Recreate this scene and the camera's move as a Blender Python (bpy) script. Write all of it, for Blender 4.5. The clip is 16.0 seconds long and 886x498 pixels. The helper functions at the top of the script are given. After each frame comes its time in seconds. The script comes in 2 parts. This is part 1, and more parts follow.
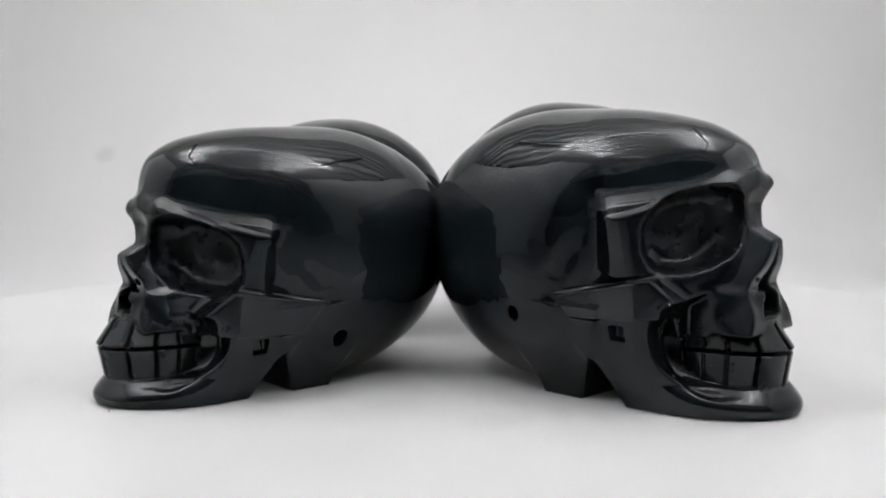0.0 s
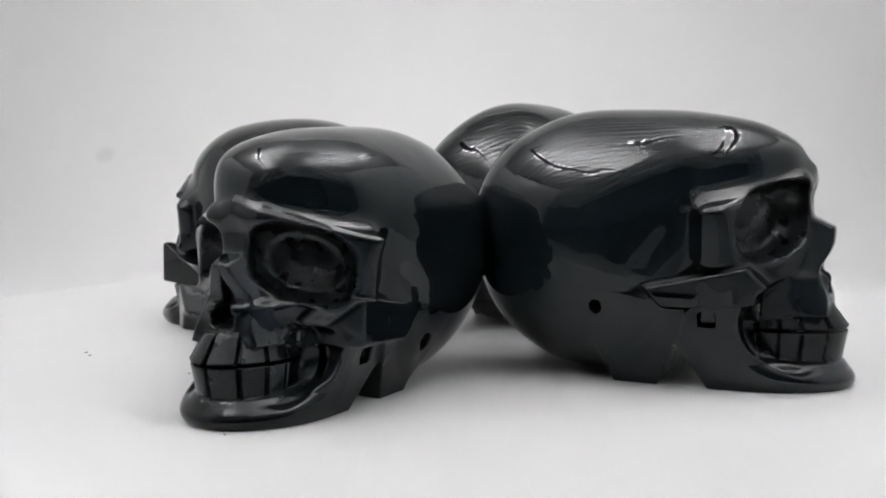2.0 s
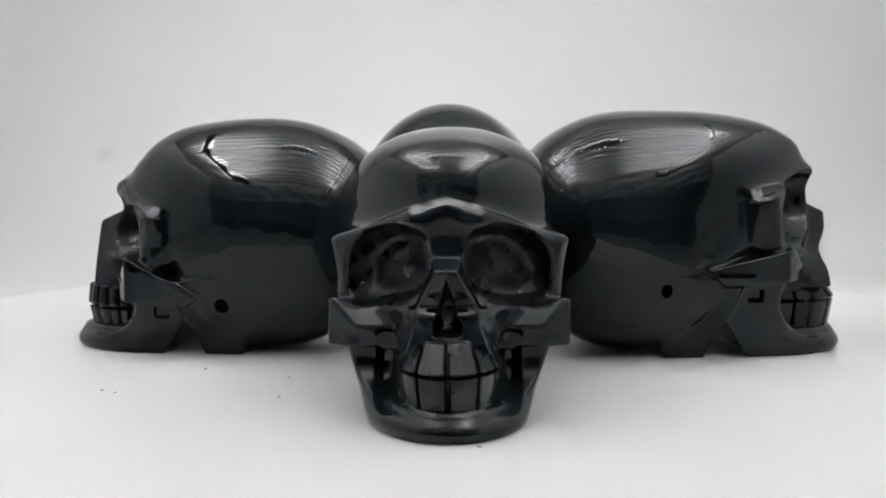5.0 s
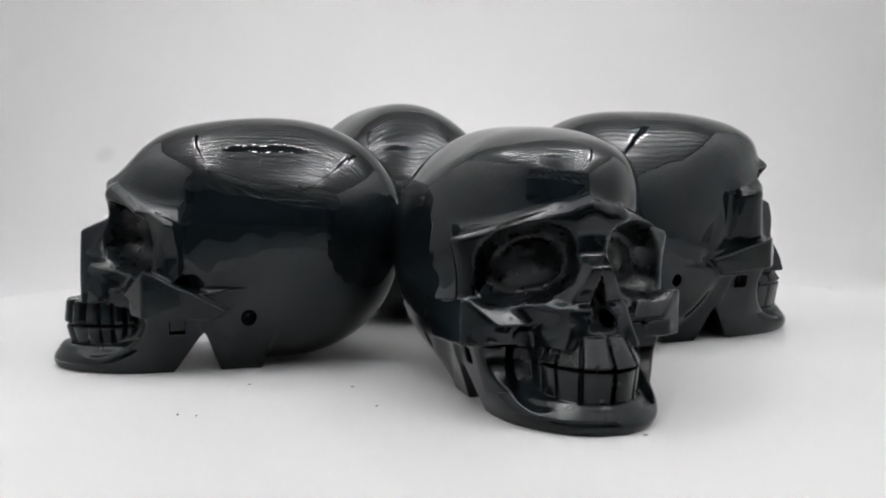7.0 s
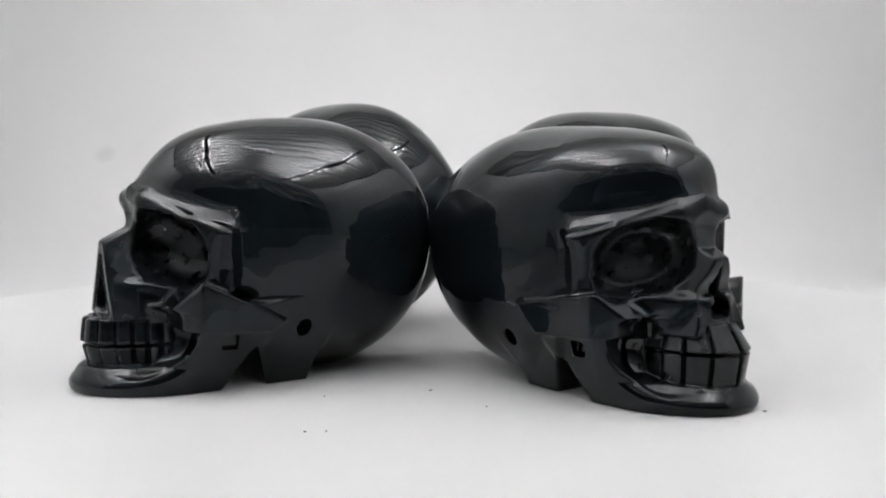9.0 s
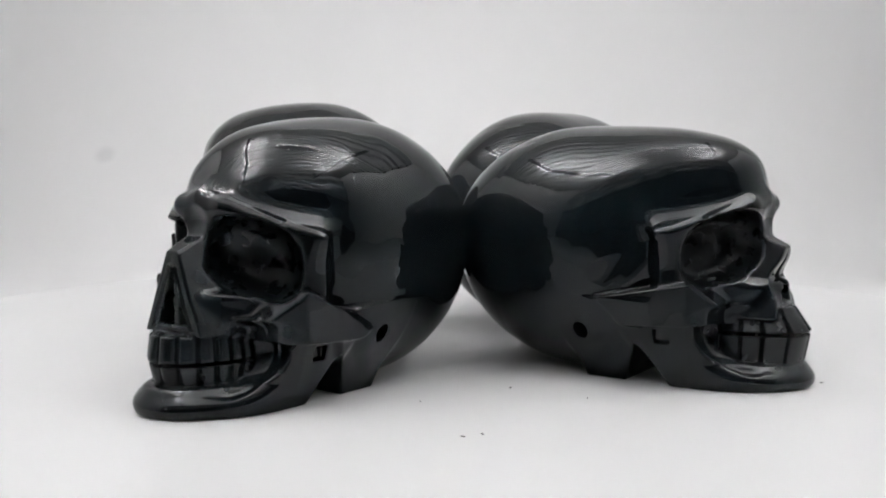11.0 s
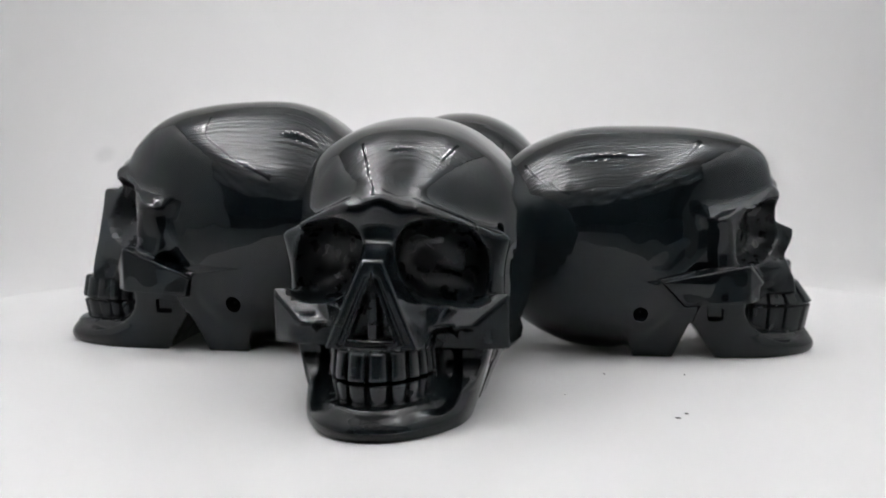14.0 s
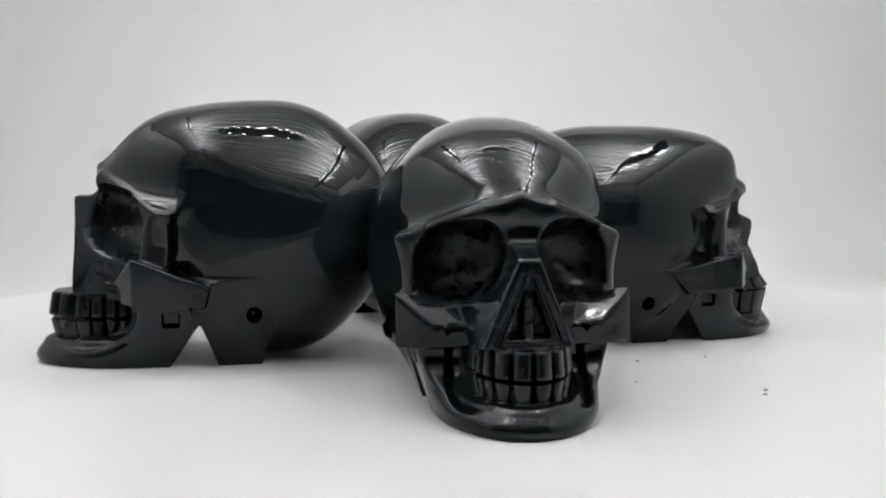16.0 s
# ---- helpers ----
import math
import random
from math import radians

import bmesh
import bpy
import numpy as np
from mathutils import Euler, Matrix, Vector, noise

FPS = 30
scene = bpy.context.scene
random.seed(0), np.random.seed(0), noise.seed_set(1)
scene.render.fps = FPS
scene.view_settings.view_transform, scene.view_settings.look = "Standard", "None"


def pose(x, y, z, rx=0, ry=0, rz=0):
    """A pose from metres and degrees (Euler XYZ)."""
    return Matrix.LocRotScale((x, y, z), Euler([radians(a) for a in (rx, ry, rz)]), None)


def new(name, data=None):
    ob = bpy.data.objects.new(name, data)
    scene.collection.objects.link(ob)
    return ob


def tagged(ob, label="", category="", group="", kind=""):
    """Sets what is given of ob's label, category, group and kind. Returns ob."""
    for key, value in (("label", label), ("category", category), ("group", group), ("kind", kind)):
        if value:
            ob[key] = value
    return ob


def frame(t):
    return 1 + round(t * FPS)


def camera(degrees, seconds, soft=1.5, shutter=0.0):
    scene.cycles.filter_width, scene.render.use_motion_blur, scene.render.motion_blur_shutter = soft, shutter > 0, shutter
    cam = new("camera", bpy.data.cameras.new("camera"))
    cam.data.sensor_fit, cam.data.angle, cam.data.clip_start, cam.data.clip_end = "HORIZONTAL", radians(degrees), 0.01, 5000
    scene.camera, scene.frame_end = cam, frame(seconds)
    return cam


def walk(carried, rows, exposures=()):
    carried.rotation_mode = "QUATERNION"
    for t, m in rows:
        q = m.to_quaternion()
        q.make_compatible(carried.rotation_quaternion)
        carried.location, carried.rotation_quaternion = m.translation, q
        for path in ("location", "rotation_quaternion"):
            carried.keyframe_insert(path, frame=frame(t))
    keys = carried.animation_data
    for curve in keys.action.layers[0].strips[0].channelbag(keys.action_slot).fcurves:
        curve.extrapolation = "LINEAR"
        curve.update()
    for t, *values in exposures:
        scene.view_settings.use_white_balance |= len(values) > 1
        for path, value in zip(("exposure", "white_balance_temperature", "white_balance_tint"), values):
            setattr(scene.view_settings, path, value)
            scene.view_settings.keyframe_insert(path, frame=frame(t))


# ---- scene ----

# ---------------------------------------------------------------- camera
cam = camera(42.5, 16.0, soft=2.0)
EYE = pose(0.0, -0.4, 0.0778, 90 - 6.25, 0.09, -0.19)
walk(cam, [(0.0, EYE), (16.0, EYE)])
scene.view_settings.exposure = 0.0

SPIN = 9.51          # turntable speed, degrees a second, counter-clockwise from above


# ---------------------------------------------------------------- world: the dim room round the light tent
world = bpy.data.worlds.new("world")
scene.world = world
world.use_nodes = True
world.node_tree.nodes["Background"].inputs[0].default_value = (0.75, 0.85, 1.0, 1)
world.node_tree.nodes["Background"].inputs[1].default_value = 0.02

LED_STRENGTH = 110.0
FILL_STRENGTH = 1960.0


# ---------------------------------------------------------------- materials
def material(name):
    m = bpy.data.materials.new(name)
    m.use_nodes = True
    return m, m.node_tree.nodes, m.node_tree.links, m.node_tree.nodes["Principled BSDF"]


def noise_node(n, l, scale, detail=4.0, rough=0.55):
    c = n.new("ShaderNodeTexCoord")
    t = n.new("ShaderNodeTexNoise")
    t.inputs["Scale"].default_value, t.inputs["Detail"].default_value = scale, detail
    t.inputs["Roughness"].default_value = rough
    l.new(c.outputs["Object"], t.inputs["Vector"])
    return t


def ramp_node(n, l, source, a, b, p0=0.3, p1=0.7):
    r = n.new("ShaderNodeValToRGB")
    r.color_ramp.elements[0].position, r.color_ramp.elements[1].position = p0, p1
    r.color_ramp.elements[0].color, r.color_ramp.elements[1].color = a, b
    l.new(source, r.inputs[0])
    return r


def grey(v):
    return (v, v, v, 1)


def obsidian():
    m, n, l, b = material("polished_obsidian")
    clouds = noise_node(n, l, 35, 5)
    l.new(ramp_node(n, l, clouds.outputs[0], (0.0026, 0.0038, 0.0044, 1), (0.0047, 0.0067, 0.0079, 1)).outputs[0], b.inputs["Base Color"])
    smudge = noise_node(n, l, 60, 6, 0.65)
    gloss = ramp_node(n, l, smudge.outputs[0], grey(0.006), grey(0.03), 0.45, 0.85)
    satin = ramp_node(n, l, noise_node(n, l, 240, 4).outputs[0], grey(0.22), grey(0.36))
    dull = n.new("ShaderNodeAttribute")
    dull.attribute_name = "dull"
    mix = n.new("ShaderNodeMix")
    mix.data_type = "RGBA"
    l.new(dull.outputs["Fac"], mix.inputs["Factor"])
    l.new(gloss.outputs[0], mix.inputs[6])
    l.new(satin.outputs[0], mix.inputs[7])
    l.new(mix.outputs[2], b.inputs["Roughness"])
    b.inputs["IOR"].default_value = 1.31
    wave = noise_node(n, l, 38, 1)
    bump = n.new("ShaderNodeBump")
    bump.inputs["Strength"].default_value, bump.inputs["Distance"].default_value = 0.2, 0.0008
    l.new(wave.outputs[0], bump.inputs["Height"])
    l.new(bump.outputs[0], b.inputs["Normal"])
    return m


def plain(name, lo, hi, rough, scale=30, bump=0.0, tint=(1, 1, 1), metal=0.0):
    m, n, l, b = material(name)
    t = noise_node(n, l, scale, 5)
    l.new(ramp_node(n, l, t.outputs[0], (lo * tint[0], lo * tint[1], lo * tint[2], 1), (hi * tint[0], hi * tint[1], hi * tint[2], 1)).outputs[0], b.inputs["Base Color"])
    b.inputs["Roughness"].default_value = rough
    b.inputs["Metallic"].default_value = metal
    if bump:
        f = noise_node(n, l, scale * 20, 3)
        bn = n.new("ShaderNodeBump")
        bn.inputs["Strength"].default_value, bn.inputs["Distance"].default_value = bump, 0.0005
        l.new(f.outputs[0], bn.inputs["Height"])
        l.new(bn.outputs[0], b.inputs["Normal"])
    return m


OBSIDIAN = obsidian()
DISC_WHITE = plain("turntable_white", 0.67, 0.71, 0.45, 8, 0.05)
CLOTH_WHITE = plain("backdrop_white", 0.79, 0.82, 0.9, 4, 0.1)
TENT_WHITE = plain("tent_lining", 0.68, 0.74, 0.6, 6, 0.1)
PLEATED = plain("pleated_lining", 0.76, 0.81, 0.6, 6, 0.05, (1, 0.995, 0.995))
BAR_BLACK = plain("led_board", 0.015, 0.03, 0.5, 40)
ROOM_DARK = plain("room_paint", 0.05, 0.07, 0.8, 2)
FLECK = plain("dust", 0.10, 0.2, 0.9, 300)
led_mat, ln, ll, lb = material("led_glow")
lb.inputs["Base Color"].default_value = (0.9, 0.85, 0.6, 1)
lb.inputs["Emission Color"].default_value = (0.99, 0.985, 1.0, 1)
lb.inputs["Emission Strength"].default_value = LED_STRENGTH
# added fill: glow for hidden plates that brighten the tent's top
fill_mat, un, ul, ub = material("added_fill_glow")
ub.inputs["Base Color"].default_value = (0.9, 0.88, 0.8, 1)
ub.inputs["Emission Color"].default_value = (0.99, 0.985, 0.995, 1)
ub.inputs["Emission Strength"].default_value = FILL_STRENGTH


def stain(m, centre, radius, amount):
    """A faint round smudge on a cloth."""
    n, l = m.node_tree.nodes, m.node_tree.links
    b = n["Principled BSDF"]
    old = b.inputs["Base Color"].links[0].from_socket
    c = n.new("ShaderNodeTexCoord")
    d = n.new("ShaderNodeVectorMath")
    d.operation = "DISTANCE"
    d.inputs[1].default_value = centre
    l.new(c.outputs["Object"], d.inputs[0])
    mr = n.new("ShaderNodeMapRange")
    mr.interpolation_type = "SMOOTHSTEP"
    mr.inputs["From Min"].default_value, mr.inputs["From Max"].default_value = radius * 0.3, radius
    mr.inputs["To Min"].default_value, mr.inputs["To Max"].default_value = 1 - amount, 1.0
    l.new(d.outputs["Value"], mr.inputs["Value"])
    mix = n.new("ShaderNodeMix")
    mix.data_type, mix.blend_type = "RGBA", "MULTIPLY"
    mix.inputs["Factor"].default_value = 1.0
    l.new(old, mix.inputs[6])
    l.new(mr.outputs[0], mix.inputs[7])
    l.new(mix.outputs[2], b.inputs["Base Color"])


# ---------------------------------------------------------------- mesh helpers
def mesh_object(name, bm, mat, smooth=False):
    me = bpy.data.meshes.new(name)
    bm.normal_update()
    bm.to_mesh(me)
    bm.free()
    me.materials.append(mat)
    if smooth:
        me.polygons.foreach_set("use_smooth", [True] * len(me.polygons))
    return new(name, me)


def part(name, bm, mat, parent, label="", smooth=False):
    ob = mesh_object(name, bm, mat, smooth)
    ob.parent = parent
    if label:
        ob["label"] = label
    return ob


def box(bm, lo, hi):
    c = [(a + b) / 2 for a, b in zip(lo, hi)]
    s = [b - a for a, b in zip(lo, hi)]
    bmesh.ops.create_cube(bm, size=1.0, matrix=Matrix.LocRotScale(c, None, s))


def lathe(bm, profile, steps):
    rings = []
    for r, z in profile:
        if r < 1e-6:
            rings.append([bm.verts.new((0, 0, z))])
        else:
            rings.append([bm.verts.new((r * math.cos(2 * math.pi * i / steps), r * math.sin(2 * math.pi * i / steps), z)) for i in range(steps)])
    for a, b in zip(rings, rings[1:]):
        for i in range(steps):
            j = (i + 1) % steps
            if len(a) == 1:
                bm.faces.new((a[0], b[i], b[j]))
            elif len(b) == 1:
                bm.faces.new((a[i], b[0], a[j]))
            else:
                bm.faces.new((a[i], b[i], b[j], a[j]))
    bmesh.ops.recalc_face_normals(bm, faces=bm.faces)


# ---------------------------------------------------------------- the light tent
HALF, BACK, FRONT, HIGH = 0.50, 0.46, -0.46, 0.52


def backdrop():
    """White cloth: floor, a wide sweep and the back wall, one sheet with thickness."""
    bm = bmesh.new()
    floor_z, r = -0.012, 0.18
    pts = [(FRONT, floor_z)]
    for i in range(13):
        a = math.pi / 2 * i / 12
        pts.append((BACK - r + r * math.sin(a), floor_z + r - r * math.cos(a)))
    pts.append((BACK, HIGH))
    outer = [(FRONT, floor_z - 0.004)] + [(y + 0.004 * min(1, max(0, (z - floor_z) / r)), z - 0.004 * (1 - min(1, max(0, (z - floor_z) / r)))) for y, z in pts[1:]]
    rows = []
    for x in (-HALF, HALF):
        rows.append(([bm.verts.new((x, y, z)) for y, z in pts], [bm.verts.new((x, y, z)) for y, z in outer]))
    (a, ao), (b, bo) = rows
    for i in range(len(pts) - 1):
        bm.faces.new((a[i], b[i], b[i + 1], a[i + 1]))
        bm.faces.new((ao[i], ao[i + 1], bo[i + 1], bo[i]))
        bm.faces.new((a[i], a[i + 1], ao[i + 1], ao[i]))
        bm.faces.new((b[i], bo[i], bo[i + 1], b[i + 1]))
    bm.faces.new((a[0], ao[0], bo[0], b[0]))
    bm.faces.new((a[-1], b[-1], bo[-1], ao[-1]))
    bmesh.ops.recalc_face_normals(bm, faces=bm.faces)
    ob = mesh_object("backdrop", bm, CLOTH_WHITE, True)
    return tagged(ob, "seamless white cloth backdrop with a faint smudge", "backdrop", kind="structure")


backdrop()
stain(CLOTH_WHITE, (-0.240, 0.42, 0.057), 0.010, 0.10)


def tent_panel(name, lo, hi, label):
    bm = bmesh.new()
    box(bm, lo, hi)
    return tagged(mesh_object(name, bm, TENT_WHITE), label, "wall", kind="structure")


CEIL_FRONT = -0.46
tent_panel("wall_west", (-HALF - 0.006, FRONT, -0.016), (-HALF - 0.001, BACK, HIGH), "white reflective side panel of a photo tent")
tent_panel("wall_east", (HALF + 0.001, FRONT, -0.016), (HALF + 0.006, BACK, HIGH), "white reflective side panel of a photo tent")


def tent_top():
    """White lining gathered in shallow pleats across the tent."""
    bm = bmesh.new()
    nx, ny = 40, 216
    grid = []
    for k in range(ny + 1):
        y = CEIL_FRONT + (BACK - CEIL_FRONT) * k / ny
        row = []
        for i in range(nx + 1):
            x = -HALF + 2 * HALF * i / nx
            pleat = math.sin(2 * math.pi * y / 0.052 + 0.9 * math.sin(6.0 * x + 9.0 * y)) + 0.5 * math.sin(2 * math.pi * y / 0.083 + 4.0 * x)
            row.append(bm.verts.new((x, y, HIGH + 0.004 + 0.0026 * pleat)))
        grid.append(row)
    for k in range(ny):
        for i in range(nx):
            bm.faces.new((grid[k][i], grid[k + 1][i], grid[k + 1][i + 1], grid[k][i + 1]))
    bmesh.ops.solidify(bm, geom=bm.faces[:], thickness=0.001)
    bmesh.ops.recalc_face_normals(bm, faces=bm.faces)
    return tagged(mesh_object("ceiling", bm, PLEATED, True), "pleated white lining under the tent's top", "ceiling", kind="structure")


tent_top()


def front_flap():
    """Creased lining that hangs from the front edge of the top, over the opening."""
    bm = bmesh.new()
    nx, nz, low = 80, 26, 0.235
    grid = []
    for k in range(nz + 1):
        row = []
        for i in range(nx + 1):
            x, f = -HALF + 2 * HALF * i / nx, k / nz
            hem = low + 0.012 * math.sin(7.0 * x + 0.6) + 0.006 * math.sin(23.0 * x)
            z = HIGH + (hem - HIGH) * f
            fold = 0.010 * math.sin(31.0 * x + 5.0 * f + 2.0 * math.sin(9.0 * x)) + 0.006 * math.sin(57.0 * x - 9.0 * f) + 0.009 * math.sin(14.0 * f + 11.0 * x)
            row.append(bm.verts.new((x, FRONT + 0.002 + fold * min(1.0, 4 * f), z)))
        grid.append(row)
    for k in range(nz):
        for i in range(nx):
            bm.faces.new((grid[k][i], grid[k + 1][i], grid[k + 1][i + 1], grid[k][i + 1]))
    bmesh.ops.solidify(bm, geom=bm.faces[:], thickness=0.001)
    bmesh.ops.recalc_face_normals(bm, faces=bm.faces)
    ob = mesh_object("wall_flap", bm, TENT_WHITE, True)
    return tagged(ob, "creased white lining hanging over the tent's opening", "wall", kind="structure")


front_flap()


def room():
    bm = bmesh.new()
    box(bm, (-2.0, -2.6, -0.0165), (2.0, 1.4, 2.4))
    bmesh.ops.reverse_faces(bm, faces=bm.faces)
    return tagged(mesh_object("wall_room", bm, ROOM_DARK), "dark painted walls of the room round the tent", "wall", kind="structure")


room()


def led_bar(x):
    """A dark rail hung under the ceiling with clusters of small lamps."""
    root = tagged(new("strip_lamp"), "black rail with clusters of small white lamps", "lamp", "lamps of the tent")
    root.location = (x, -0.11, HIGH)
    bm = bmesh.new()
    box(bm, (-0.008, -0.33, -0.084), (0.008, 0.33, -0.080))
    part("rail", bm, BAR_BLACK, root)
    # unseen fill plates added behind the rail, throwing light up at the lining
    bm = bmesh.new()
    for c in (-0.17, 0.0, 0.17):
        for i in range(4):
            y = c + (i - 1.5) * 0.026
            box(bm, (-0.006, y - 0.007, -0.0798), (0.006, y + 0.007, -0.0788))
    tagged(part("fill_plates", bm, fill_mat, root, "unseen white fill plates added on top of the rail"), kind="stuff")
    for y in (-0.31, 0.31):
        bm = bmesh.new()
        box(bm, (-0.003, y - 0.003, -0.0787), (0.003, y + 0.003, 0.0008))
        part("hanger", bm, BAR_BLACK, root)
    bm = bmesh.new()
    for c in (-0.17, 0.0, 0.17):
        for i in range(4):
            for j in (-1, 1):
                y = c + (i - 1.5) * 0.024
                box(bm, (j * 0.0125 - 0.0035, y - 0.0035, -0.0850), (j * 0.0125 + 0.0035, y + 0.0035, -0.0830))
    tagged(part("lamp_chip", bm, led_mat, root, "small square white lamps"), kind="stuff")


def centre_lamp():
    """A dark oval panel hung in the middle of the tent's top, edged with small lamps."""
    root = tagged(new("ceiling_lamp"), "dark oval panel edged with small white lamps", "lamp", "lamps of the tent")
    root.location = (0, -0.02, HIGH)
    bm = bmesh.new()
    bmesh.ops.create_cone(bm, cap_ends=True, segments=48, radius1=1, radius2=1, depth=1, matrix=Matrix.LocRotScale((0, 0, -0.032), None, (0.095, 0.040, 0.004)))
    part("panel", bm, BAR_BLACK, root)
    bm = bmesh.new()
    box(bm, (-0.004, -0.004, -0.0298), (0.004, 0.004, 0.0008))
    part("hanger", bm, BAR_BLACK, root)
    bm = bmesh.new()
    for i in range(15):
        x = (i - 7) * 0.0120
        y = 0.042 * math.sqrt(1 - (x / 0.098) ** 2) + (0.003 if i % 2 else -0.009)
        box(bm, (x - 0.0026, y - 0.0026, -0.0365), (x + 0.0026, y + 0.0026, -0.0342))
        if 4 <= i <= 10 and i % 2 == 0:
            box(bm, (x - 0.0026, -0.0026 - y, -0.0365), (x + 0.0026, 0.0026 - y, -0.0342))
    tagged(part("lamp_chip", bm, led_mat, root, "small square white lamps"), kind="stuff")


led_bar(-0.22)
led_bar(0.22)
centre_lamp()


# ---------------------------------------------------------------- turntable
def turntable():
    root = tagged(new("turntable"), "round white motor turntable with a few dust flecks", "turntable")
    bm = bmesh.new()
    R = 0.228
    lathe(bm, [(0, 0), (0.1, 0), (0.18, 0), (R - 0.002, 0), (R - 0.0006, -0.0006), (R, -0.002), (R, -0.006), (R - 0.002, -0.008), (0, -0.008)], 128)
    part("disc", bm, DISC_WHITE, root, smooth=False)
    bm = bmesh.new()
    lathe(bm, [(0, -0.0082), (0.15, -0.0082), (0.15, -0.0118), (0, -0.0118)], 64)
    part("base", bm, DISC_WHITE, root)
    rng = random.Random(4)
    spots = [(-0.1195, 0.0252, 0.0010), (-0.1185, 0.0198, 0.0007), (-0.0721, -0.0029, 0.0009), (-0.0903, -0.0954, 0.0009), (-0.0901, -0.0200, 0.0006), (-0.0815, 0.0269, 0.0006)]
    for x, y, s in spots:
        bm = bmesh.new()
        bmesh.ops.create_icosphere(bm, subdivisions=1, radius=1)
        for v in bm.verts:
            v.co *= 0.8 + 0.4 * rng.random()
        m = Matrix.LocRotScale((x, y, 0.0002), Euler((0, 0, rng.random() * 3)), (s, s * 0.35, 0.0002))
        bmesh.ops.transform(bm, matrix=m, verts=bm.verts)
        part("dust_fleck", bm, FLECK, root, "tiny grey dust fleck")
    return root


# ---------------------------------------------------------------- carved skulls
def smin(a, b, k):
    h = np.clip(0.5 + 0.5 * (b - a) / k, 0, 1)
    return b + (a - b) * h - k * h * (1 - h)


def smax(a, b, k):
    return -smin(-a, -b, k)


def ellipsoid(x, y, z, c, r):
    dx, dy, dz = (x - c[0]) / r[0], (y - c[1]) / r[1], (z - c[2]) / r[2]
    k = np.sqrt(dx * dx + dy * dy + dz * dz)
    g = np.sqrt((dx / r[0]) ** 2 + (dy / r[1]) ** 2 + (dz / r[2]) ** 2) + 1e-6
    return k * (k - 1) / g


def capsule(x, y, z, a, b, ra, rb):
    a, b = np.array(a, np.float32), np.array(b, np.float32)
    d = b - a
    h = np.clip(((x - a[0]) * d[0] + (y - a[1]) * d[1] + (z - a[2]) * d[2]) / (d @ d), 0, 1)
    return np.sqrt((x - a[0] - h * d[0]) ** 2 + (y - a[1] - h * d[1]) ** 2 + (z - a[2] - h * d[2]) ** 2) - (ra + (rb - ra) * h)


def slope(u, v, p, q):
    """Signed distance from the line p to q in the plane (u, v); inside lies to the right of the way from p to q."""
    du, dv = q[0] - p[0], q[1] - p[1]
    n = math.hypot(du, dv)
    return ((v - p[1]) * du - (u - p[0]) * dv) / n


def meet(k, *parts):
    d = parts[0]
    for e in parts[1:]:
        d = smax(d, e, k) if k else np.maximum(d, e)
    return d


BASE = dict(
    wide=34.8, front=62.0, back=46.0, top=36.0, bend=2.2, fore=2.4, arch=(8.0, 21.5, 28.0, 32.0), brow_y=41.0, brow_z=57.5, corner=(34.5, 19.5, 47.5),
    crest=((44.0, 53.0), (25.0, 77.6), (8.0, 82.0)), nose_y=51.0, nose_z=44.0, nose_dip=0.0, eyeball=0.0,
    teeth="round", pitch=4.7, gap=14.0, ear=(0.0, 18.0), slot=(21.8, 15.0), jaw=22.5, notch=(13.5, 13.3),
    chin=61.0, eye_z=42.0, cheek=0.0, bite=1.5, post=(29.4, 14.5), rough=0.15, seed=1.0)


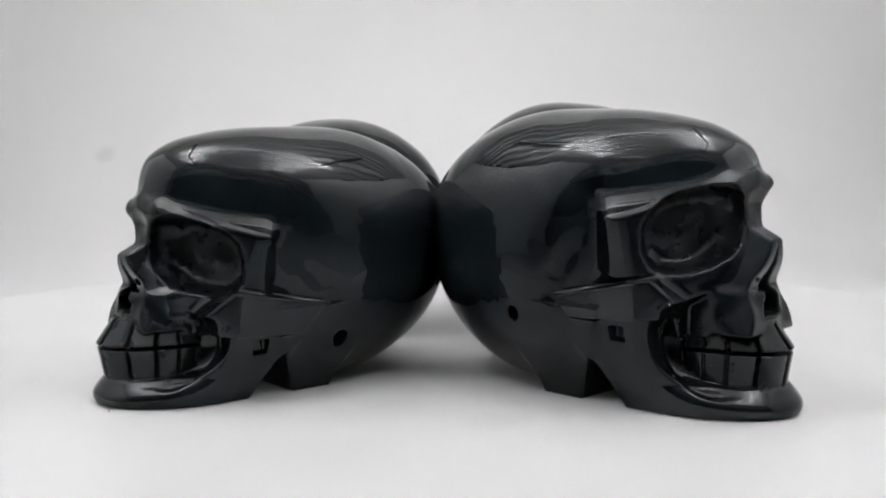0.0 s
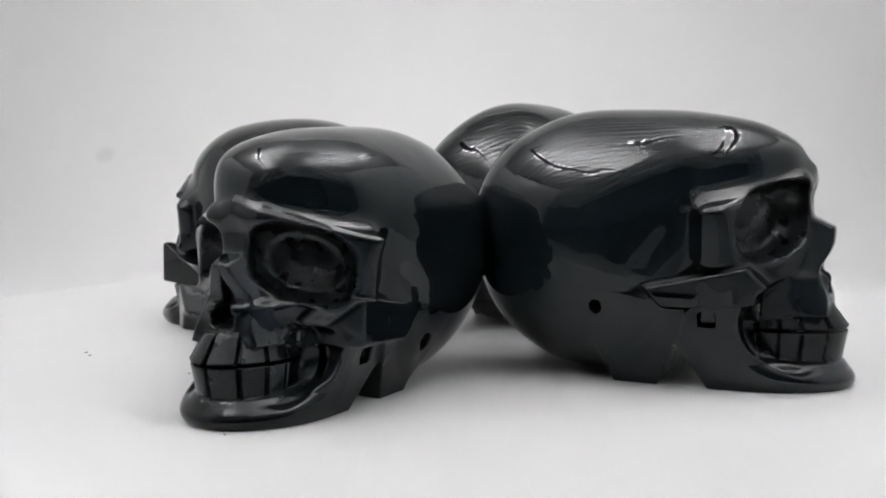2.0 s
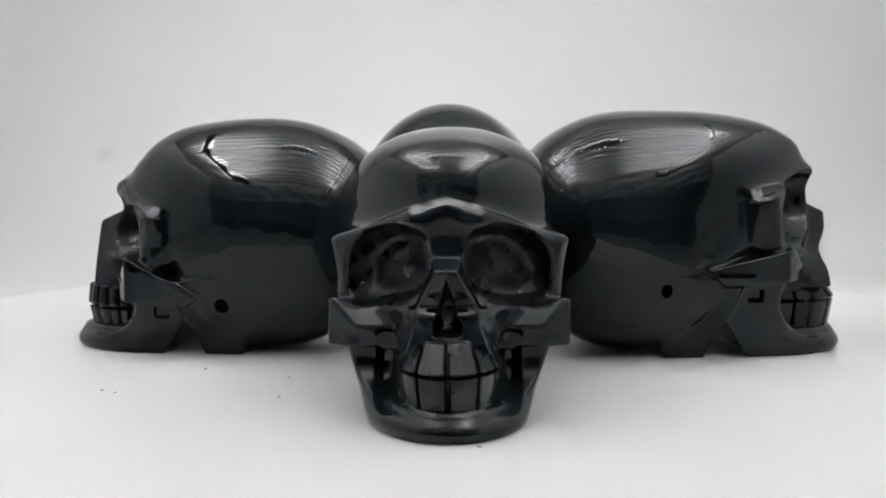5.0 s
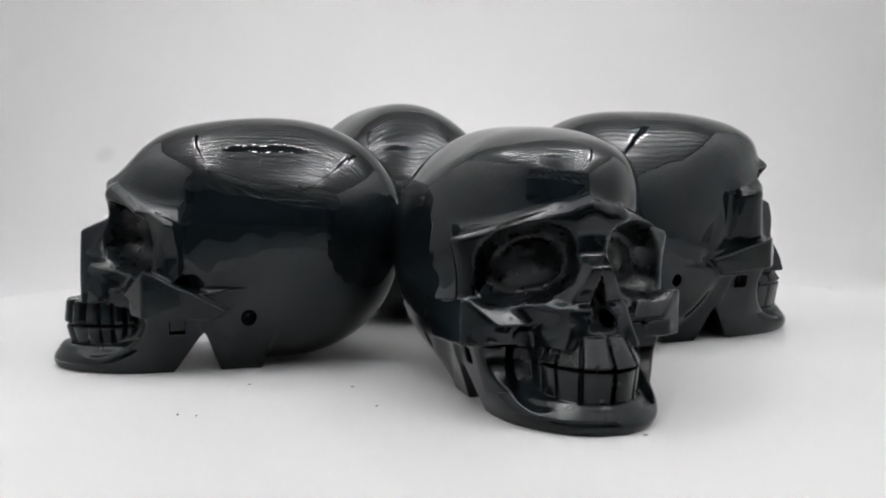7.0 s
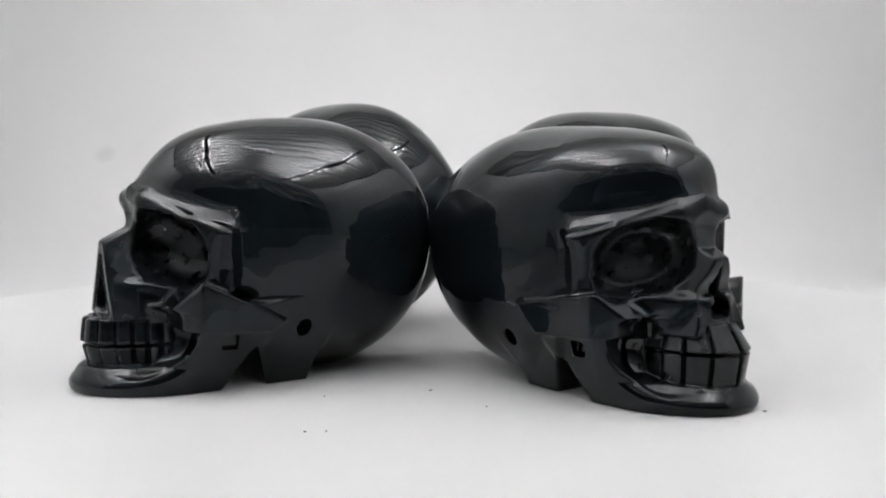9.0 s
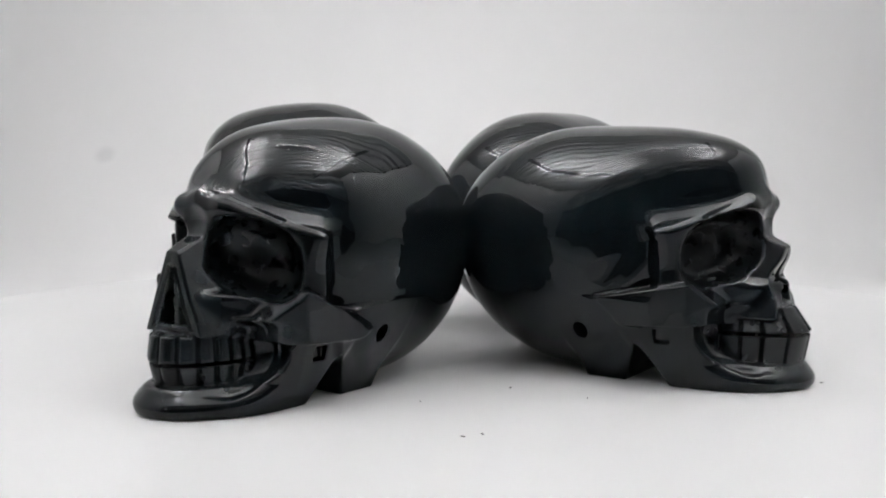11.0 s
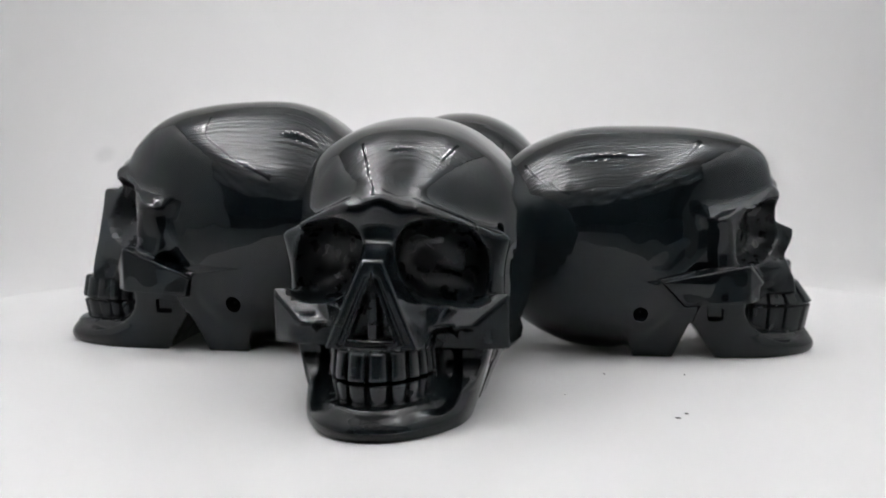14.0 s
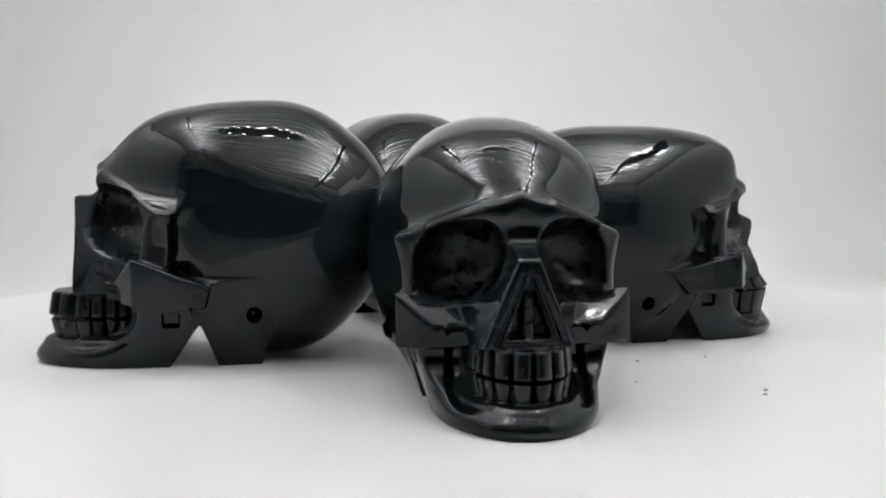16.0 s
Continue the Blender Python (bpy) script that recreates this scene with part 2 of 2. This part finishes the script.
def skull_field(x, y, z, P, recess=False):
    """Distance to a carved skull, millimetres: y towards the face, z up from the table, ear holes near y = 0."""
    q = P["seed"]
    x = x + 0.35 * np.sin(0.10 * y + 0.07 * z + 2.1 * q) + 0.022 * np.sin(0.55 * y + q) * np.sin(0.48 * z + 2 * q)
    y = y + 0.30 * np.sin(0.11 * x + 0.09 * z + 1.3 * q) + 0.022 * np.sin(0.50 * x + 0.43 * z + q)
    X = np.abs(x)
    by, bz = P["brow_y"], P["brow_z"]
    cx, cy, cz = P["corner"]
    up = P["cheek"]
    # brain case
    yc, zc = -8.0, 44.0
    xx = X / P["wide"]
    yy = np.abs(y - yc) / np.where(y > yc, P["front"], P["back"])
    zz = np.abs(z - zc) / np.where(z > zc, P["top"], 44.0) * np.where(z > zc, 1 + 0.2 * np.minimum(xx, 1) ** 2, 1)
    e = P["bend"] + (P["fore"] - P["bend"]) * np.clip((y - yc + 25) / 40, 0, 1)
    d = (((xx ** 2.75 + yy ** 2.75) ** (e / 2.75) + zz ** e) ** (1 / e) - 1) * 35
    # forehead cut in flat strokes
    c0, c1, c2 = P["crest"]
    yb = y + X * X / 70
    zb = z + X * X / 62 * np.clip((y + 8) / 34, 0, 1)
    d = smax(d, slope(yb, zb, c1, c0) - 1.8, 8.0)
    d = smax(d, slope(yb, zb, c2, c1) - 2.4, 9.0)
    # the brain case ends behind the brow and the face
    d = smax(d, meet(3.0, slope(X, y, (0, by + 0.5), (8, by - 0.4)), slope(X, y, (7, by - 0.2), (29.4, by - 17.5))), 4.0)
    d = smax(d, slope(y, z, (by + 3.0, bz + 1.0), (25, 36)), 3.0)
    # temples cut back beside the forehead
    d = smax(d, slope(X, y, (cx - 20.0, cy + 25.5), (cx - 0.6, cy - 13.0)), 8.0)
    # mask of the face: a front, two slanted facets with the sockets, two side facets, a brow line that drops outwards
    flare = 2.1 * np.clip((z - 37) / (cz - 37), 0, 1) ** 1.5
    low = 20 + (9 + up) * np.clip((X - 17) / 7, 0, 1)
    px, py = P["post"]
    mask = meet(2.0, slope(X, y, (0, by + 1.6), (8, by + 1.0)), slope(X, y, (7, by + 1.2), (px, by - py)),
                slope(X - flare, y, (px - 0.2, by - py + 0.2), (32.4, cy - 6.0)), slope(X, z, (7, bz - 0.5), (cx, cz + 0.2)), low - z)
    mask = smax(mask, np.minimum(slope(y, z, (23.8, 36 + up), (cy + 1.0, cz)), 20.5 - y), 5.0)
    d = smin(d, mask, 5.5)
    # brow swellings over the nose
    mid = (22, by - 8.5, bz - 4.5 - (bz - cz) * 0.25)
    brow = smin(capsule(X, y, z, (0, by - 1.5, bz - 3.5), (8, by - 1.2, bz - 2.0), 2.0, 2.3),
                capsule(X, y, z, (8, by - 1.2, bz - 2.0), mid, 2.3, 1.8), 2.0)
    d = smin(d, brow, 2.2)
    # maxilla
    maxi = meet(2.5, (np.sqrt((x / 14.5) ** 2 + ((y - 33) / (P["nose_y"] - 33)) ** 2) - 1) * 14.5, z - 33, P["gap"] + 7.0 - z)
    maxi = smin(maxi, meet(1.5, (np.sqrt((x / 10.6) ** 2 + ((y - 30) / (P["nose_y"] - 31)) ** 2) - 1) * 10.6, z - 30, 2 - z), 1.5)
    d = smin(d, maxi, 2.5)
    # cheekbone and the arch to the ear
    zk = z - up
    ty, tz, fy, fz = P["arch"]
    cheek = meet(0.7, slope(X, y, (15, by + 2.0), (31.5, 32.5)), slope(X, y, (31.9, 33), (33.4, 4)), slope(y, zk, (23.0, 45.5), (33.8, 31.0)), zk - 36,
                 slope(y, zk, (ty, tz), (fy, fz)), slope(y, zk, (12.0, 17.8), (ty + 0.8, tz - 1.8)), slope(y, zk, (40, 19.6), (11.5, 18.2)), 14.5 - X)
    cheek = smax(cheek, 21.5 - X - np.clip(y - 22, 0, 12) * 0.9, 1.0)
    hollow = smin(capsule(X, y, zk, (36.5, 15, 40.0), (36.8, ty, tz + 5.0), 4.6, 3.8), capsule(X, y, zk, (35.0, ty - 1.4, tz), (33.6, ty + 2.6, tz - 5.0), 2.2, 1.2), 1.5)
    d = smax(d, -hollow, 3.0)
    d = smin(d, cheek, 1.6)
    # sockets
    a = math.radians(33)
    ex, ey, ez = px - 12.0, by - 3.0, P["eye_z"]
    u = (X - ex) * math.cos(a) - (y - ey) * math.sin(a)
    v = (X - ex) * math.sin(a) + (y - ey) * math.cos(a)
    w = z - ez + 0.20 * u
    sock = ((np.abs(u / (px - 16.1)) ** 2.5 + np.abs(w / 11.0) ** 2.5 + np.abs(v / 14.0) ** 2.5) ** (1 / 2.6) - 1) * 10
    if P["eyeball"]:
        ball = ellipsoid(u, v, w, (0.8, -16.0, -0.8), (11.5, 4.5 + P["eyeball"], 9.0))
        sock = smax(sock, -ball, 2.2)
    sock = sock + P["rough"] * np.sin(u * 0.45 + P["seed"]) * np.sin(w * 0.5 + 1.3 * P["seed"]) * np.clip(-v / 8, 0, 1)
    # nose
    ny, nz = P["nose_y"], P["nose_z"]
    wide = P["teeth"] == "round"
    hw = 2.6 + np.clip(nz - z, -4, 30) * (0.41 if wide else 0.37)
    dip = P["nose_dip"] * np.exp(-((z - 33.5) / 5.0) ** 2)
    nose = meet(0.7, y - ny + dip, (X - hw - (ny - y) * (0.30 if wide else 0.32)) * 0.85, slope(y, z, (ny - 12, nz + 5.5), (ny, nz)), 21.5 - z, ny - 16 - y)
    d = smin(d, nose, 1.2)
    d = smax(d, -sock, 0.9)
    if wide:
        hole = meet(0.6, (X - (nz - 3.5 - z) * 0.36) * 0.94, 24.0 - z, (ny - 5.5) - y)
        hole = smax(hole, -meet(0.5, X - 0.9 - (ny - y) * 0.15, y - ny + 1.6), 0.5)
        rim = np.abs((X - (nz - 1.0 - z) * 0.40) * 0.93) - 0.5
        d = smax(d, -hole, 0.5)
        d = smax(d, -meet(0.3, rim, (ny - 0.7) - y, 23 - z, z - nz + 4), 0.5)
    else:
        hole = meet(1.4, (X - (nz - 2.0 - z) * 0.26) * 0.94, 26.0 - z + (ny - y) * 0.25, (ny - 4.0 - dip) - y)
        d = smax(d, -hole, 0.6)
        d = smax(d, -ellipsoid(X, y, z, (2.9, ny - 5, 29.0), (1.5, 5.0, 2.6)), 0.6)
    # nasion
    d = smax(d, -ellipsoid(x, y, z, (0, by + 5.0, (bz + nz) / 2 + 1), (6.0, 4.0, 4.6)), 1.5)
    # jaw
    side = (X - 21.9 - 0.29 * z) * 0.955
    fwd = np.clip((y - 28) / 22, 0, 1)
    lip = (np.sqrt((X / (22.6 + 0.29 * z)) ** 2 + (np.clip(y - 24, 0, 99) / (P["chin"] - 24)) ** 2) - 1) * 22 + 0.13 * np.minimum(z - 2.2, 6) ** 2 * fwd
    jaw = meet(1.0, side, slope(y, z, (P["jaw"], 0), P["notch"]), z - 24 - up)
    jaw = smax(jaw, lip, 2.6)
    mt = 11.0 + 0.4 * up
    mouth = (np.sqrt(((y - 50) / 18.5) ** 2 + ((z - 6.0 - mt) / mt) ** 2) - 1) * 11
    plinth = meet(2.0, (np.sqrt((X / 17.5) ** 2 + (np.clip(y - 28, 0, 99) / (P["chin"] - 30.5)) ** 2) - 1) * 17, z - 8.2, 1 - z, 24 - y)
    jaw = smax(jaw, -mouth, 1.0)
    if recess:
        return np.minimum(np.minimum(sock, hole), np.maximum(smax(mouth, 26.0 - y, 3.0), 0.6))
    jaw = smin(jaw, meet(1.5, X - 19.5, y - 38 - 0.15 * z, 20 - y, z - 26, 3 - z), 1.0)
    jaw = smax(jaw, -ellipsoid(X, y, z, (16.5, 47, 5.2 + mt), (6.2, 17, mt)), 0.8)
    mast = meet(0.7, (X - 21.3 - 0.36 * z) * 0.94, slope(y, z, P["notch"], (8.6, 0)), slope(y, z, (-4.8, 0), (-8, 18)), z - 26)
    d = smax(d, -meet(1.0, mouth, 13.2 - X, X - 27, 36 - y), 0.8)
    gap = meet(0.5, slope(y, z, (8.6, 0), P["notch"]), slope(y, z, P["notch"], (P["jaw"], 0)))
    d = smin(smin(d, smin(jaw, plinth, 2.0), 0.9), mast, 3.0)
    d = smax(d, -gap, 0.5)
    # teeth on the arch
    ph = np.arctan2(x, y - 37.0)
    s = ph * 15.5
    reach = P["nose_y"] - 37 + 3.2 + P["bite"]
    rad = np.sqrt((x / (12.6 if wide else 12.4)) ** 2 + ((y - 37.0) / reach) ** 2) * 13.6
    g = P["gap"]
    if wide:
        f = np.abs(np.mod(s / P["pitch"], 1.0) - 0.5) * 2
        crown = 13.5 + 1.0 * (1 - f ** 3) - 0.9 * f ** 6
        upper = meet(0.9, rad - crown + 0.10 * (z - g) - 0.3, z - g - 7.8, g + 0.35 - z)
        lower = meet(0.9, rad - crown + 0.16 * (g - z), z - g + 0.35, g - 7.5 - z)
    else:
        f = np.abs(np.mod(s / P["pitch"] + 0.5, 1.0) - 0.5) * 2
        groove = 1.3 * np.clip((0.2 - f) / 0.14, 0, 1)
        upper = meet(0.5, (rad - 15.7 + 0.52 * (z - g) + groove) * 0.85, z - g - 8.0, g + 0.4 - z)
        lower = meet(0.5, (rad - 15.2 + 0.12 * (g - z) + groove) * 0.95, z - g + 0.4, g - 9.0 - z)
    teeth = meet(0.5, np.minimum(upper, lower), 34 - y, X - 15.8)
    d = smin(d, teeth, 0.4)
    # ear hole, slot in the jaw
    hy, hz = P["ear"]
    d = smax(d, -ellipsoid(X, y, z, (29.5, hy, hz), (4.5, 2.3, 2.6)), 0.5)
    qy, qz = P["slot"]
    d = smax(d, -meet(0.8, np.abs(X - 26) - 2.3, np.abs(y - qy) - 2.5, np.abs(z - qz) - 2.1), 0.4)
    return np.maximum(d, -z)


def skull_mesh(name, P, step=0.55):
    """The zero surface of skull_field as quads: one vertex in each cell that it crosses, drawn on to the surface."""
    lo = np.array([-38.0, -56.0, -1.2], np.float32)
    n = (np.array([76.0, 122.0, 88.0]) / (step * 4)).astype(int) + 1
    ax = [lo[i] + step * 4 * (np.arange(n[i]) + 0.5) - step * 0.5 for i in range(3)]
    cx, cy, cz = np.meshgrid(*[a.astype(np.float32) for a in ax], indexing="ij")
    coarse = skull_field(cx, cy, cz, P)
    near = np.abs(coarse) < step * 4 * 1.9
    F = np.repeat(np.repeat(np.repeat(np.where(coarse > 0, 9.0, -9.0).astype(np.float32), 4, 0), 4, 1), 4, 2)
    near = np.repeat(np.repeat(np.repeat(near, 4, 0), 4, 1), 4, 2)
    idx = np.argwhere(near)
    pts = (lo + idx * step).astype(np.float32)
    F[near] = skull_field(pts[:, 0], pts[:, 1], pts[:, 2], P)
    S = F < 0
    shape = np.array(F.shape)
    corner = sum(S[i:shape[0] - 1 + i, j:shape[1] - 1 + j, k:shape[2] - 1 + k].astype(np.int8) for i in (0, 1) for j in (0, 1) for k in (0, 1))
    live = (corner > 0) & (corner < 8)
    cells = np.argwhere(live)
    ids = -np.ones(live.shape, np.int64)
    ids[live] = np.arange(len(cells))
    acc, cnt = np.zeros((len(cells), 3)), np.zeros(len(cells))
    for axis in range(3):
        o = [i for i in range(3) if i != axis]
        for p in (0, 1):
            for q in (0, 1):
                a = cells.copy()
                a[:, o[0]] += p
                a[:, o[1]] += q
                b = a.copy()
                b[:, axis] += 1
                fa, fb = F[tuple(a.T)], F[tuple(b.T)]
                cross = (fa < 0) != (fb < 0)
                t = np.where(cross, fa / np.where(cross, fa - fb, 1), 0)
                q3 = a.astype(float)
                q3[:, axis] += t
                acc[cross] += q3[cross]
                cnt[cross] += 1
    V = lo + (acc / cnt[:, None]) * step
    h = 0.06
    for _ in range(3):
        f0 = skull_field(V[:, 0], V[:, 1], V[:, 2], P)
        G = np.stack([skull_field(V[:, 0] + h * (i == 0), V[:, 1] + h * (i == 1), V[:, 2] + h * (i == 2), P) - f0 for i in range(3)], 1) / h
        move = -f0[:, None] * G / np.maximum((G * G).sum(1), 0.15)[:, None]
        length = np.linalg.norm(move, axis=1)[:, None]
        V = V + move * np.minimum(1, 0.35 * step / np.maximum(length, 1e-9))
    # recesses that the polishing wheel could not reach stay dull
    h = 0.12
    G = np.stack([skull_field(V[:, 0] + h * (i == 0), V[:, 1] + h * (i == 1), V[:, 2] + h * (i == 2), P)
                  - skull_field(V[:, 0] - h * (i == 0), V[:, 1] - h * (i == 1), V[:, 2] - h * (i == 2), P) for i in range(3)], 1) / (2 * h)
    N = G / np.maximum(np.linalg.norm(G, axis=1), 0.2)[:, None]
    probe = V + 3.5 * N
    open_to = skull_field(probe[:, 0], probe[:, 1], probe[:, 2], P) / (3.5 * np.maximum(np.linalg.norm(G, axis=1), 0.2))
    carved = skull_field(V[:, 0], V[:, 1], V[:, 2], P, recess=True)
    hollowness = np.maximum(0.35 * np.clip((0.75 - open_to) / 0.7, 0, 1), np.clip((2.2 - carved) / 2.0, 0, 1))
    faces = []
    for axis in range(3):
        o = [(axis + 1) % 3, (axis + 2) % 3]
        sl = [slice(0, shape[i] - 1) for i in range(3)]
        sl2 = list(sl)
        sl2[axis] = slice(1, shape[axis])
        A, B = S[tuple(sl)], S[tuple(sl2)]
        e = np.argwhere(A != B)
        e = e[(e[:, o[0]] > 0) & (e[:, o[1]] > 0)]
        flip = A[tuple(e.T)]
        c = []
        for p, q in ((1, 1), (0, 1), (0, 0), (1, 0)):
            k = e.copy()
            k[:, o[0]] -= p
            k[:, o[1]] -= q
            c.append(ids[tuple(k.T)])
        quad = np.stack(c, 1)
        quad[~flip] = quad[~flip][:, ::-1]
        faces.append(quad)
    faces = np.concatenate(faces)
    V = V * np.array(P["size"]) + np.array([0, P["shift"], 0])
    V[:, 2] = np.maximum(V[:, 2], 0)
    me = bpy.data.meshes.new(name)
    me.vertices.add(len(V))
    me.vertices.foreach_set("co", (V * 0.001).astype(np.float32).ravel())
    me.loops.add(len(faces) * 4)
    me.loops.foreach_set("vertex_index", faces.astype(np.int32).ravel())
    me.polygons.add(len(faces))
    me.polygons.foreach_set("loop_start", np.arange(0, len(faces) * 4, 4, dtype=np.int32))
    me.polygons.foreach_set("loop_total", np.full(len(faces), 4, dtype=np.int32))
    me.polygons.foreach_set("use_smooth", np.ones(len(faces), dtype=bool))
    me.update(calc_edges=True)
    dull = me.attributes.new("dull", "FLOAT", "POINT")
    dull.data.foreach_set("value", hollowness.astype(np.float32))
    me.validate()
    way = N / np.array(P["size"])
    me.normals_split_custom_set_from_vertices(way / np.maximum(np.linalg.norm(way, axis=1), 1e-6)[:, None])
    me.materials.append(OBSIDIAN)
    return me


# place on the table at the start (x, y, the way it faces), and what sets each apart
SQUARE = dict(arch=(5.0, 26.6, 24.0, 30.4), teeth="square", pitch=6.6, gap=17.0, nose_dip=3.4, eyeball=1.2, bite=2.0, post=(30.4, 17.0), front=70.0, fore=2.7, crest=((47.0, 57.5), (36.0, 77.0), (18.0, 84.0)))
SKULLS = [
    ((-0.0499, -0.0498, -139.0), dict(SQUARE, size=(1.0, 1.0, 0.965), shift=1.0, back=49.0, chin=59.3, seed=1.0, brow_y=43.0, nose_y=50.5, nose_z=43.3,
                                      ear=(-2.7, 16.4), slot=(21.8, 16.3), cheek=1.5, eye_z=43.0, corner=(34.0, 18.3, 49.0)),
     "polished black stone skull with large square front teeth"),
    ((-0.0451, 0.0528, 126.5), dict(size=(1.0, 1.0, 1.0), shift=0.0, seed=2.0),
     "polished black stone skull with small rounded teeth and hollow eyes"),
    ((0.0510, 0.0410, 38.5), dict(size=(1.05, 1.07, 1.075), shift=2.8, seed=3.7, back=41.0, arch=(10.0, 24.0, 27.0, 31.0), nose_z=50.5, bend=1.85, chin=63.5, bite=4.0, brow_y=42.0, crest=((44.5, 55.5), (26.0, 79.0), (8.0, 83.0)),
                                  ear=(-2.4, 16.3), eye_z=43.3, cheek=1.0, corner=(34.5, 18.3, 46.5)),
     "tallest polished black stone skull, with small rounded teeth"),
    ((0.0443, -0.0554, -44.0), dict(SQUARE, size=(1.03, 1.03, 1.03), shift=7.5, seed=5.0, bite=-0.5, arch=(7.5, 23.7, 23.0, 27.2), ear=(-7.3, 24.0), slot=(23.0, 21.0), brow_y=46.0, brow_z=61.0,
                                    nose_y=54.0, nose_z=46.0, cheek=6.5, eye_z=48.3, corner=(34.5, 19.5, 51.8), front=70.0, crest=((51.3, 60.0), (38.0, 76.5), (19.0, 82.5))),
     "broad polished black stone skull with square teeth and pointed nose"),
]


def build_skulls():
    made = []
    for place, own, label in SKULLS:
        P = dict(BASE)
        P.update(own)
        ob = new("carved_skull", skull_mesh("carved_skull", P))
        tagged(ob, label, "skull carving", "carved skulls")
        made.append((ob, place))
    return made


TABLE = turntable()
CARVED = build_skulls()


def motions():
    times = [0.5 * i for i in range(33)]
    walk(TABLE, [(t, pose(0, 0, 0, 0, 0, SPIN * t)) for t in times])
    for ob, (x, y, way) in CARVED:
        rest = pose(x, y, 0, 0, 0, way - 90)
        walk(ob, [(t, pose(0, 0, 0, 0, 0, SPIN * t) @ rest) for t in times])


motions()
